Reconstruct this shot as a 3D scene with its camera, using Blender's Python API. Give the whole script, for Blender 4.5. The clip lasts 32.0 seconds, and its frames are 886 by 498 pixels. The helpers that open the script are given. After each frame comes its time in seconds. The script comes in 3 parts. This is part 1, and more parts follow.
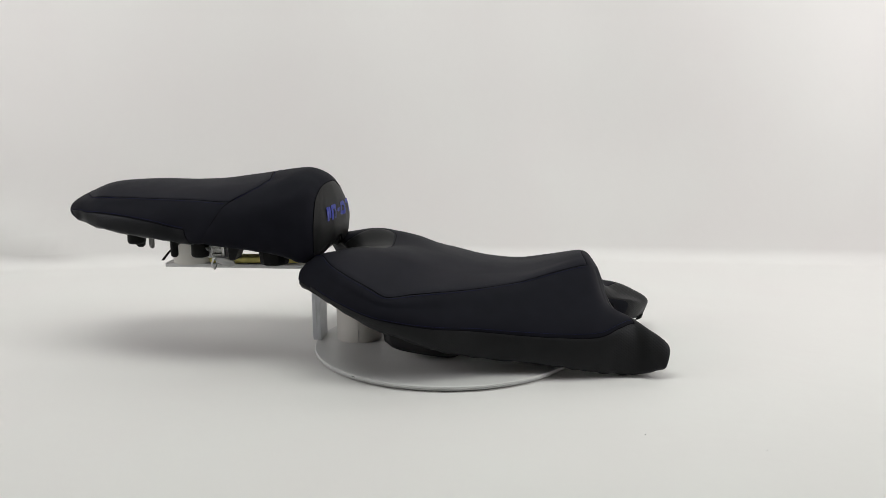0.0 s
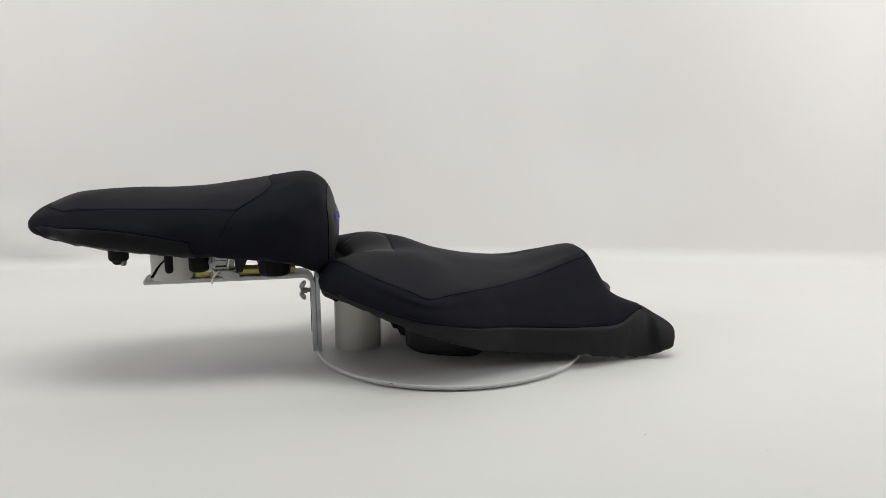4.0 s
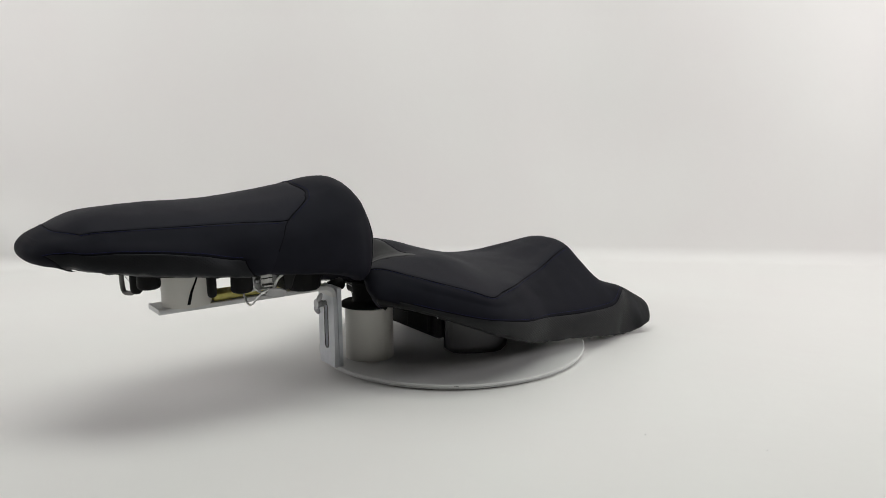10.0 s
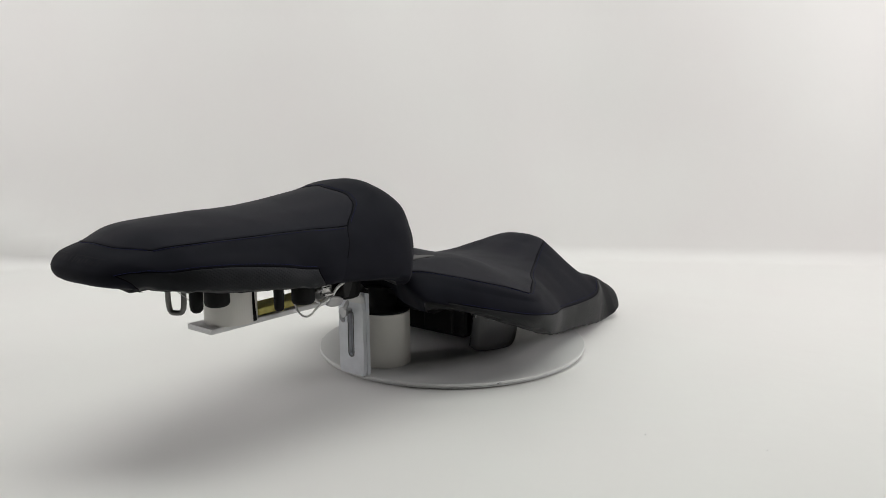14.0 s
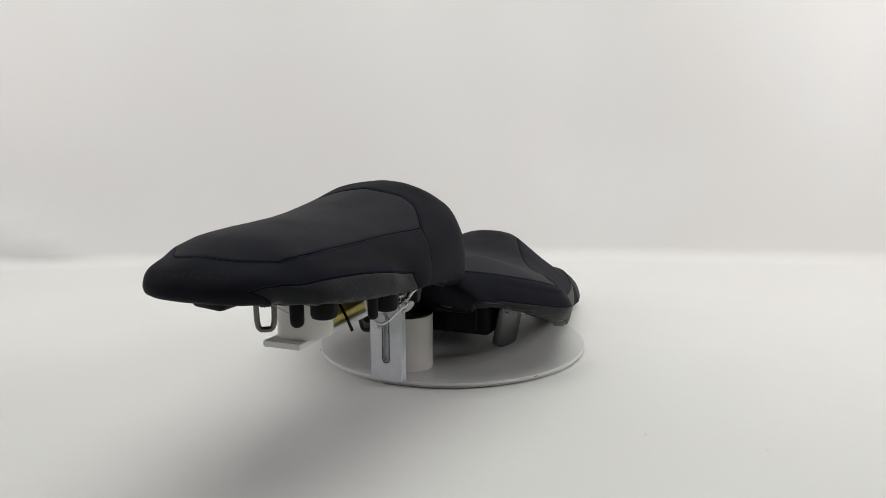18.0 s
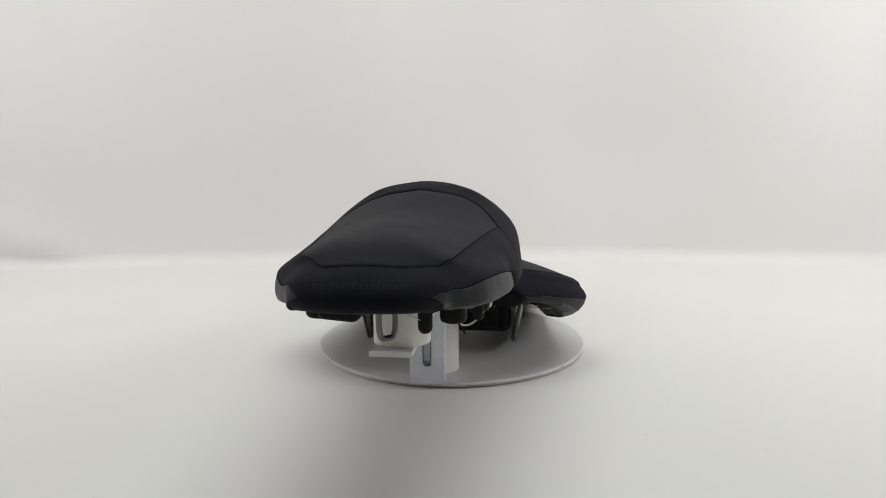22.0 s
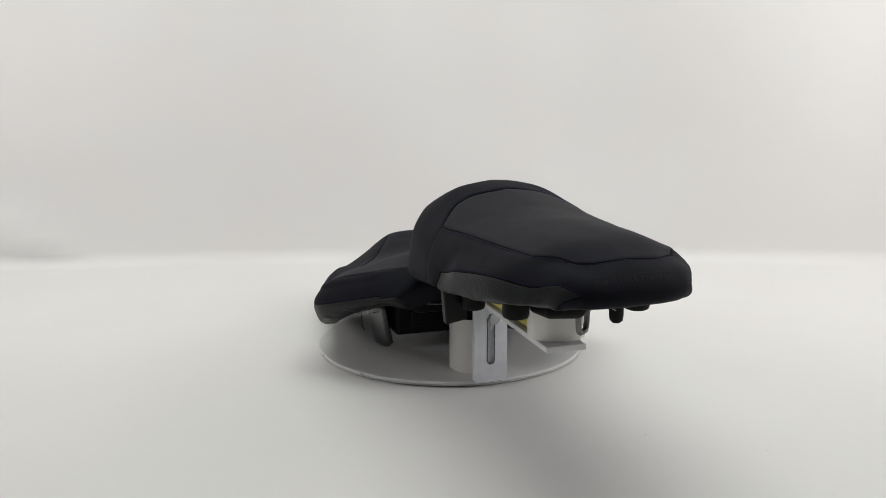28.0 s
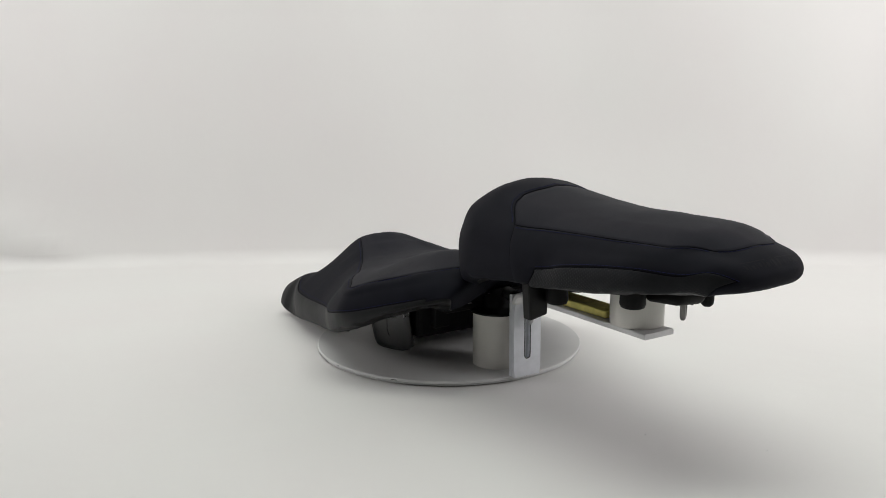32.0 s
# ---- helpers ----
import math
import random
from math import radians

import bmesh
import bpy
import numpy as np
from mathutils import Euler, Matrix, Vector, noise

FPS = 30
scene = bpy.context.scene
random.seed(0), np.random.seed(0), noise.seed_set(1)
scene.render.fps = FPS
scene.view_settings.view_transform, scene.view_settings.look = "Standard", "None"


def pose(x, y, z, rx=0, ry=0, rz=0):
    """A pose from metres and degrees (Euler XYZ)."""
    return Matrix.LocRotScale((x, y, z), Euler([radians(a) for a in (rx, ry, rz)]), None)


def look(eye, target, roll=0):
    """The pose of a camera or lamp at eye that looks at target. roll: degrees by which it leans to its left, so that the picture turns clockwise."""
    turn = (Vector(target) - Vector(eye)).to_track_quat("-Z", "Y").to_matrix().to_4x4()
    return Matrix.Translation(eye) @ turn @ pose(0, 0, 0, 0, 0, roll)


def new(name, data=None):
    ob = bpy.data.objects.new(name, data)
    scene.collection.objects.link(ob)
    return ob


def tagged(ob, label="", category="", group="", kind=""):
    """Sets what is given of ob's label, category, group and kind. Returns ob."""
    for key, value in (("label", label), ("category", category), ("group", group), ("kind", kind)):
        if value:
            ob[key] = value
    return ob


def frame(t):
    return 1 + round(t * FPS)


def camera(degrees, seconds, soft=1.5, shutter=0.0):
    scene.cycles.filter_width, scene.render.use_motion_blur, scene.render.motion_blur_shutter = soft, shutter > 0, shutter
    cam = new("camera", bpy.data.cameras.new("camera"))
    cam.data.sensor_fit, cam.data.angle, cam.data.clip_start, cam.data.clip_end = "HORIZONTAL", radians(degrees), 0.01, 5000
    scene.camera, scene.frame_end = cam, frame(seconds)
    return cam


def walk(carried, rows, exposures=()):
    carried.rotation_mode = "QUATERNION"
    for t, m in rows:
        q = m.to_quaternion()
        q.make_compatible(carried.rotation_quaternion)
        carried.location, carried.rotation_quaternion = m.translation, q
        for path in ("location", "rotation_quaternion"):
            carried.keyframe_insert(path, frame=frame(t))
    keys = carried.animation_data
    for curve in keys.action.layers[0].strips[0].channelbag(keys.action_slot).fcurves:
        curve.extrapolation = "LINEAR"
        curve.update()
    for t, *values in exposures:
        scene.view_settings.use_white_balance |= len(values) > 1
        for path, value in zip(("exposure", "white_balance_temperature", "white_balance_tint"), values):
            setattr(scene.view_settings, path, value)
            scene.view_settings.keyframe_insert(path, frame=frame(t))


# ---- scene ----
# ---- camera and turning ----
cam = camera(57.57, 32.0, soft=0.6)
DECK = 0.0078                      # height of the turntable's top over the floor
eye = Vector((0.0, -1.05, 0.319 + DECK))
pitch, yaw = radians(-10.56), radians(0.139)
ahead = Vector((-math.sin(yaw) * math.cos(pitch), math.cos(yaw) * math.cos(pitch), math.sin(pitch)))
VIEW = look(eye, eye + ahead, -0.43)
walk(cam, [(0, VIEW), (32, VIEW)])

# degrees of the turntable, every four seconds
TURN = [(0, -94.8), (4, -77.9), (8, -61.9), (12, -46.0), (16, -30.0), (20, -14.1), (24, 1.7), (28, 17.5), (32, 33.0)]

# ---- light ----
world = bpy.data.worlds.new("world")
scene.world = world
world.use_nodes = True
world.node_tree.nodes["Background"].inputs["Color"].default_value = (0.85, 0.92, 1.0, 1)
world.node_tree.nodes["Background"].inputs["Strength"].default_value = 0.12
scene.view_settings.exposure = 0.12


def area_lamp(name, at, to, sx, sy, watts, colour, spread=180):
    data = bpy.data.lights.new(name, "AREA")
    data.shape, data.size, data.size_y, data.energy, data.color = "RECTANGLE", sx, sy, watts, colour
    data.spread = radians(spread)
    ob = new(name, data)
    ob.matrix_world = look(at, to)
    return ob


area_lamp("ceiling_lamp", (0.08, -0.3, 2.3), (0.08, -0.3, 0), 2.6, 0.9, 25.3, (0.970, 1.0, 0.940))
area_lamp("side_lamp", (1.75, -0.5, 1.0), (0.55, 0.6, 1.0), 0.8, 0.8, 11.4, (1.0, 0.962, 0.965), 128)
area_lamp("side_lamp", (-1.75, -0.5, 1.0), (-0.55, 0.6, 1.0), 0.8, 0.8, 7.6, (1.0, 0.962, 0.965), 128)


# ---- materials ----
def material(name, colour, rough=0.5, metal=0.0, vary=0.15, scale=40.0, bump=0.2, bump_scale=400.0, second=None,
             depth=0.001, specular=0.5, pattern="noise", tint=None):
    """Colour varied at two scales, with a fine relief."""
    mat = bpy.data.materials.new(name)
    mat.use_nodes = True
    n, l = mat.node_tree.nodes, mat.node_tree.links
    b = n["Principled BSDF"]
    b.inputs["Roughness"].default_value, b.inputs["Metallic"].default_value = rough, metal
    b.inputs["Specular IOR Level"].default_value = specular
    if tint:
        b.inputs["Specular Tint"].default_value = (*tint, 1)
    co = n.new("ShaderNodeTexCoord")
    big, small = n.new("ShaderNodeTexNoise"), n.new("ShaderNodeTexNoise")
    big.inputs["Scale"].default_value, small.inputs["Scale"].default_value = scale * 0.15, scale
    big.inputs["Detail"].default_value = small.inputs["Detail"].default_value = 4
    add = n.new("ShaderNodeMath")
    add.operation = "ADD"
    ramp = n.new("ShaderNodeMapRange")
    ramp.inputs["From Min"].default_value, ramp.inputs["From Max"].default_value = 0.7, 1.3
    mix = n.new("ShaderNodeMix")
    mix.data_type = "RGBA"
    lo = second or tuple(c * (1 - vary) for c in colour)
    hi = colour if second else tuple(min(1, c * (1 + vary)) for c in colour)
    mix.inputs["A"].default_value, mix.inputs["B"].default_value = (*lo, 1), (*hi, 1)
    l.new(co.outputs["Object"], big.inputs["Vector"])
    l.new(co.outputs["Object"], small.inputs["Vector"])
    l.new(big.outputs["Fac"], add.inputs[0])
    l.new(small.outputs["Fac"], add.inputs[1])
    l.new(add.outputs[0], ramp.inputs["Value"])
    l.new(ramp.outputs["Result"], mix.inputs["Factor"])
    l.new(mix.outputs["Result"], b.inputs["Base Color"])
    if pattern == "dimples":
        # staggered rows of small round dimples, fading in and out along the panel
        sep = n.new("ShaderNodeSeparateXYZ")
        l.new(co.outputs["Object"], sep.inputs[0])

        def calc(op, a, b):
            node = n.new("ShaderNodeMath")
            node.operation = op
            for k, v in enumerate((a, b)):
                if isinstance(v, (int, float)):
                    node.inputs[k].default_value = v
                else:
                    l.new(v, node.inputs[k])
            return node.outputs[0]

        turn = 2 * math.pi / 0.0042
        along, up = calc("MULTIPLY", sep.outputs["Y"], turn), calc("MULTIPLY", sep.outputs["Z"], turn * 1.25)
        dots = calc("ADD", calc("SINE", calc("ADD", along, up), 0.0), calc("SINE", calc("SUBTRACT", along, up), 0.0))
        dots = calc("MINIMUM", calc("MAXIMUM", dots, 0.2), 1.4)
        worn = n.new("ShaderNodeTexNoise")
        worn.inputs["Scale"].default_value = 22
        l.new(co.outputs["Object"], worn.inputs["Vector"])
        fade = n.new("ShaderNodeMapRange")
        fade.inputs["From Min"].default_value, fade.inputs["From Max"].default_value = 0.42, 0.6
        fade.inputs["To Min"].default_value = 0.25
        l.new(worn.outputs["Fac"], fade.inputs["Value"])
        out = calc("MULTIPLY", calc("MULTIPLY", dots, fade.outputs["Result"]), -1.0)
    else:
        fine = n.new("ShaderNodeTexNoise")
        fine.inputs["Detail"].default_value, fine.inputs["Scale"].default_value = 3, bump_scale
        l.new(co.outputs["Object"], fine.inputs["Vector"])
        out = fine.outputs["Fac"]
    bm_ = n.new("ShaderNodeBump")
    bm_.inputs["Strength"].default_value, bm_.inputs["Distance"].default_value = bump, depth
    l.new(out, bm_.inputs["Height"])
    l.new(bm_.outputs["Normal"], b.inputs["Normal"])
    return mat


M_GRIP = material("grip_vinyl", (0.0080, 0.0080, 0.0122), 0.62, specular=0.14, vary=0.12, scale=60, bump=0.25, bump_scale=1400, depth=0.0004, tint=(0.84, 0.86, 1.0))
M_SIDE = material("soft_black_vinyl", (0.0055, 0.0056, 0.0090), 0.7, specular=0.12, vary=0.2, scale=50, bump=0.2, bump_scale=1800, depth=0.0003, tint=(0.84, 0.88, 1.0))
M_MESH = material("dimpled_vinyl", (0.0068, 0.0070, 0.0074), 0.45, specular=0.21, vary=0.15, scale=60, bump=0.32, depth=0.0006, pattern="dimples", tint=(0.85, 0.9, 1.0))
M_LOWER = material("fine_dimpled_vinyl", (0.0088, 0.0090, 0.0092), 0.5, specular=0.2, vary=0.15, scale=60, bump=0.3, depth=0.0004, pattern="dimples", tint=(0.9, 0.93, 1.0))
M_PATCH = material("patch_vinyl", (0.0066, 0.0067, 0.0070), 0.42, specular=0.16, vary=0.1, scale=60, bump=0.15, bump_scale=1200, depth=0.0003, tint=(0.9, 0.93, 1.0))
M_SEAM = material("seam_fold", (0.0026, 0.0026, 0.0045), 0.8, specular=0.05, vary=0.2, scale=120, bump=0.1)
M_THREAD = material("navy_thread", (0.006, 0.008, 0.042), 0.7, specular=0.12, vary=0.25, scale=300, bump=0.1)
M_PLASTIC = material("black_plastic", (0.005, 0.005, 0.0055), 0.4, specular=0.2, vary=0.25, scale=30, bump=0.25, bump_scale=500, depth=0.0005)
M_GLOSS = material("glossy_plastic", (0.010, 0.010, 0.011), 0.28, specular=0.55, vary=0.2, scale=40, bump=0.2, bump_scale=300, depth=0.0005)
M_RUBBER = material("black_rubber", (0.0042, 0.0042, 0.0046), 0.6, specular=0.15, vary=0.2, scale=80, bump=0.2, bump_scale=700)
M_FRONT = material("front_vinyl", (0.0088, 0.0092, 0.0092), 0.5, specular=0.18, vary=0.12, scale=60, bump=0.25, bump_scale=1400, depth=0.0004)
M_LOOP = material("dull_steel", (0.16, 0.155, 0.15), 0.36, metal=0.9, vary=0.2, scale=120, bump=0.15)
M_LOGO = material("blue_print", (0.008, 0.022, 0.27), 0.5, vary=0.1, scale=100, bump=0.1)
M_EMBOSS = material("embossed_vinyl", (0.0070, 0.0071, 0.0104), 0.64, specular=0.12, vary=0.2, scale=100, bump=0.1)
M_WHITE = material("white_paint", (0.70, 0.70, 0.70), 0.45, vary=0.05, scale=25, bump=0.12, bump_scale=250, depth=0.0006)
M_DISC = material("white_board", (0.64, 0.645, 0.64), 0.40, vary=0.05, scale=14, bump=0.1, bump_scale=180, depth=0.0005)
M_PIPE = material("white_pipe", (0.72, 0.70, 0.66), 0.4, vary=0.04, scale=20, bump=0.06, bump_scale=120)
M_ALU = material("painted_aluminium", (0.68, 0.70, 0.74), 0.42, metal=0.05, vary=0.08, scale=90, bump=0.25, bump_scale=350, depth=0.0006)
M_STEEL = material("bare_steel", (0.42, 0.42, 0.43), 0.32, metal=0.9, vary=0.2, scale=120, bump=0.15)
M_FOAM = material("yellow_foam", (0.78, 0.69, 0.22), 0.8, vary=0.2, scale=80, bump=0.5, bump_scale=500)
M_GRIME = material("dark_grime", (0.10, 0.10, 0.105), 0.7, vary=0.5, scale=300, bump=0.3, bump_scale=900)
M_SHEET = material("white_backdrop", (0.785, 0.787, 0.773), 0.6, second=(0.775, 0.757, 0.752), scale=5, bump=0.3, bump_scale=11, depth=0.004)
# grey of the added, unseen room, kept dark so little light bounces back
M_ROOM = material("unseen_room_grey", (0.20, 0.20, 0.198), 0.8, vary=0.04, scale=4, bump=0.1, bump_scale=60)
M_BRIGHT = material("bright_wire", (0.80, 0.80, 0.79), 0.34, metal=0.25, vary=0.15, scale=150, bump=0.1)
M_CLIP = material("plated_steel", (0.36, 0.36, 0.35), 0.24, metal=0.92, vary=0.2, scale=150, bump=0.12)
M_TAB = material("grey_plastic", (0.34, 0.34, 0.34), 0.4, vary=0.15, scale=100, bump=0.15)


# ---- mesh helpers ----
def part(name, bm, mat, parent=None, label="", smooth=False):
    me = bpy.data.meshes.new(name)
    bmesh.ops.recalc_face_normals(bm, faces=bm.faces)
    bm.to_mesh(me)
    bm.free()
    me.materials.append(mat)
    if smooth:
        for p in me.polygons:
            p.use_smooth = True
    ob = new(name, me)
    if parent:
        ob.parent = parent
    if label:
        tagged(ob, label)
    return ob


def box(x0, x1, y0, y1, z0, z1, bevel=0.0, bm=None, seg=2):
    out = bm or bmesh.new()
    r = bmesh.ops.create_cube(out, size=1, matrix=Matrix.LocRotScale(((x0 + x1) / 2, (y0 + y1) / 2, (z0 + z1) / 2), None, (x1 - x0, y1 - y0, z1 - z0)))
    if bevel:
        edges = {e for v in r["verts"] for e in v.link_edges}
        bmesh.ops.bevel(out, geom=list(edges), offset=bevel, segments=seg, affect="EDGES", profile=0.5)
    return out


def lathe(profile, steps=48, at=(0, 0, 0), bm=None, tilt=None, slit=None):
    """A turned shape from (radius, height) pairs, closed where the radius is 0."""
    out = bm or bmesh.new()
    m = Matrix.Translation(at) @ (tilt or Matrix())
    rings = []
    for r, z in profile:
        if r < 1e-6:
            rings.append([out.verts.new(m @ Vector((0, 0, z)))] * steps)
        else:
            rings.append([out.verts.new(m @ Vector((r * math.cos(2 * math.pi * k / steps), r * math.sin(2 * math.pi * k / steps), z))) for k in range(steps)])
    for a, b in zip(rings, rings[1:]):
        for k in range(steps):
            if k == slit:
                continue
            f = []
            for v in (a[k], a[(k + 1) % steps], b[(k + 1) % steps], b[k]):
                if v not in f:
                    f.append(v)
            if len(f) > 2:
                out.faces.new(f)
    return out


def rod(points, radius, steps=8, closed=False, bm=None):
    """A round rod along points."""
    out = bm or bmesh.new()
    pts = [Vector(p) for p in points]
    n = len(pts)
    rings = []
    for i, p in enumerate(pts):
        a = pts[(i - 1) % n] if closed or i else p
        b = pts[(i + 1) % n] if closed or i < n - 1 else p
        d = (b - a).normalized()
        side = d.cross(Vector((0, 0, 1)) if abs(d.z) < 0.9 else Vector((1, 0, 0))).normalized()
        up = side.cross(d)
        if rings and side.dot(last) < 0:
            side, up = -side, -up
        last = side
        rings.append([out.verts.new(p + radius * (math.cos(2 * math.pi * k / steps) * side + math.sin(2 * math.pi * k / steps) * up)) for k in range(steps)])
    pairs = list(zip(rings, rings[1:])) + ([(rings[-1], rings[0])] if closed else [])
    for a, b in pairs:
        for k in range(steps):
            out.faces.new((a[k], a[(k + 1) % steps], b[(k + 1) % steps], b[k]))
    if not closed:
        out.faces.new(rings[0])
        out.faces.new(rings[-1])
    return out


def glide(a, b, c, d, t):
    return 0.5 * (2 * b + (c - a) * t + (2 * a - 5 * b + 4 * c - d) * t * t + (3 * b - a - 3 * c + d) * t ** 3)


def smooth_path(points, steps):
    """Points on a smooth curve through the given ones."""
    p = [Vector(q) for q in points]
    p = [2 * p[0] - p[1]] + p + [2 * p[-1] - p[-2]]
    return [glide(p[k - 1], p[k], p[k + 1], p[k + 2], t / steps) for k in range(1, len(p) - 2) for t in range(steps)] + [p[-2]]


class Hull:
    """A smooth half body through a net of stations (along) and rows (from the crest down)."""

    def __init__(self, net):
        self.net = [[Vector(p) for p in s] for s in net]
        self.ns, self.nr = len(net), len(net[0])

    def skew(self, by, y):
        self.lean, self.axis = by, y

    def place(self, p, side):
        """The point on that side of the body, with the body's small turn on its stand."""
        front = max(0.0, min(1.0, (p.y + 0.05) / 0.3))
        low = max(0.0, min(1.0, 1 - p.z / 0.06))
        uneven = 1.0 if side > 0 else self.even
        turn = self.lean + self.twist * uneven * front + self.face * max(0.0, min(1.0, (p.y + 0.18) / 0.03)) - self.tail * max(0.0, min(1.0, (-0.43 - p.y) / 0.05))
        drop = p.x * side * self.roll * (uneven if side > 0 else -0.6) * front * low
        nose = self.nose * max(0.0, min(1.0, p.y / 0.1)) * max(0.0, min(1.0, (p.z - 0.04) / 0.05))
        if side < 0:
            drop -= p.x * self.hitch * max(0.0, min(1.0, (p.z - 0.06) / 0.04)) * (1 - front)
            drop -= self.crown * math.exp(-((p.x - 0.05) / 0.03) ** 2 - ((p.y + 0.105) / 0.045) ** 2)
        return Vector((p.x * side + (p.y + self.axis) * self.lean + nose, p.y - p.x * side * turn, p.z - drop))

    lean, axis, twist, roll, face, tail, hitch, crown, nose, even = 0.0, 0.0, 0.0, 0.0, 0.0, 0.0, 0.0, 0.0, 0.0, 0.4
    bends = ()

    def bend(self, s, r, side):
        """Where a line of the net lies on that side: seams are drawn aside without a change to the body."""
        for which, s0, ds, r0, dr, by_s, by_r in self.bends:
            if which in (0, side):
                w = max(0.0, 1 - abs(s - s0) / ds) * max(0.0, 1 - abs(r - r0) / (dr if r < r0 else min(dr, self.nr - 1 - r0)))
                s, r = s + by_s * w, r + by_r * w
        return s, r

    def row(self, i, r):
        s = self.net[max(0, min(self.ns - 1, i))]
        k = min(int(r), self.nr - 2)
        left = s[k - 1] if k else Vector((-s[1].x, s[1].y, s[1].z)) + Vector((2 * s[0].x, 0, 0))
        right = s[k + 2] if k + 2 < self.nr else 2 * s[k + 1] - s[k]
        return glide(left, s[k], s[k + 1], right, r - k)

    def at(self, s, r):
        k = min(int(s), self.ns - 2)
        a = self.row(k - 1, r) if k else 2 * self.row(0, r) - self.row(1, r)
        d = self.row(k + 2, r) if k + 2 < self.ns else 2 * self.row(k + 1, r) - self.row(k, r)
        return glide(a, self.row(k, r), self.row(k + 1, r), d, s - k)

    def skin(self, s, r, side, lift=0.0):
        """A point on the stretched cover, with its slight unevenness."""
        p = self.at(s, r)
        q = Vector((p.x * side, p.y, p.z))
        return p + self.normal(s, r) * (lift + 0.0006 * noise.noise(q * 28) + 0.0003 * noise.noise(q * 75))

    def normal(self, s, r):
        e = 0.02
        s0, s1, r0, r1 = max(0, s - e), min(self.ns - 1, s + e), max(0, r - e), min(self.nr - 1, r + e)
        n = (self.at(s1, r) - self.at(s0, r)).cross(self.at(s, r1) - self.at(s, r0))
        if n.length < 1e-12:
            return Vector((0, 0, 1))
        return -n.normalized() if self.flip else n.normalized()

    flip = True


STEPS = (0.0, 0.05, 0.14, 0.3, 0.5, 0.7, 0.86, 0.95)


def lines(count):
    return [k + t for k in range(count) for t in STEPS] + [float(count)]


def panels(hull, region, depth=0.0008, cap=False):
    """Faces of both halves, sorted into one bmesh for each name that region(s, r, side) gives; borders sink into a seam."""
    ss, rr = lines(hull.ns - 1), lines(hull.nr - 1)
    names = {}
    for side in (1, -1):
        kinds = [[region((a + b) / 2, (c + d) / 2, side) for c, d in zip(rr, rr[1:])] for a, b in zip(ss, ss[1:])]
        grid = []
        for i, s in enumerate(ss):
            line = []
            for j, r in enumerate(rr):
                near = {kinds[a][b] for a in (i - 1, i) for b in (j - 1, j) if 0 <= a < len(kinds) and 0 <= b < len(kinds[0])}
                bs, br = hull.bend(s, r, side)
                p = hull.skin(bs, br, side)
                if r > 4.9:
                    p = p + Vector((0, 0, 0.0018 * noise.noise(Vector((p.x * side, p.y, 1)) * 95)))
                kinds_here = {k.split("/")[0] for k in near}
                if len(kinds_here) > 1:
                    p = p - hull.normal(bs, br) * depth * (0.35 if kinds_here == {"cover", "front_cover"} else 1.0)
                line.append(hull.place(p, side))
            grid.append(line)
        for i in range(len(ss) - 1):
            for j in range(len(rr) - 1):
                k = kinds[i][j]
                bm, seen = names.setdefault(k, (bmesh.new(), {}))
                quad = []
                for a, b in ((i, j), (i + 1, j), (i + 1, j + 1), (i, j + 1)):
                    key = (side if rr[b] > 0 or hull.at(ss[a], 0).x > 1e-6 else 0, a, b)
                    if key not in seen:
                        seen[key] = bm.verts.new(grid[a][b])
                    if seen[key] not in quad:
                        quad.append(seen[key])
                if len(quad) > 2:
                    bm.faces.new(quad if side > 0 else quad[::-1])
    if cap:
        bm, seen = names[region(hull.ns - 1.01, 0.1, 1)]
        n = len(ss) - 1
        rim = [seen[(1, n, b)] for b in range(len(rr) - 1, 0, -1)] + [seen[(0, n, 0)]] + [seen[(-1, n, b)] for b in range(1, len(rr))]
        bm.faces.new(rim)
    return {k: v[0] for k, v in names.items()}


def stitch_line(bm, hull, path, side, pitch=0.0036, lift=0.00015, radius=0.00036):
    """Short threads along a path of (s, r) on the hull."""
    pts = []
    for (s0, r0), (s1, r1) in zip(path, path[1:]):
        steps = int(60 * (abs(s1 - s0) + abs(r1 - r0)))
        for k in range(steps):
            t = k / steps
            s, r = s0 + (s1 - s0) * t, r0 + (r1 - r0) * t
            s, r = hull.bend(s, r, side)
            p = hull.at(s, r) + hull.normal(s, r) * lift
            pts.append(hull.place(p, side))
    run, start = 0.0, pts[0]
    for a, b in zip(pts, pts[1:]):
        run += (b - a).length
        if run >= pitch:
            rod([start, start.lerp(b, 0.35), start.lerp(b, 0.72)], radius, 4, bm=bm)
            run, start = 0.0, b


def seam(hull, path, side, top, radius=0.0006, lift=-0.0006):
    """A dark folded edge where two pieces of vinyl meet."""
    pts = []
    for (s0, r0), (s1, r1) in zip(path, path[1:]):
        steps = int(14 * (abs(s1 - s0) + abs(r1 - r0))) + 2
        for k in range(steps + 1):
            s, r = s0 + (s1 - s0) * k / steps, r0 + (r1 - r0) * k / steps
            s, r = hull.bend(s, r, side)
            p = hull.place(hull.at(s, r) + hull.normal(s, r) * lift, side)
            if not pts or (p - pts[-1]).length > 0.0012:
                pts.append(p)
    return part("seam", rod(pts, radius, 6), M_SEAM, top, smooth=True)


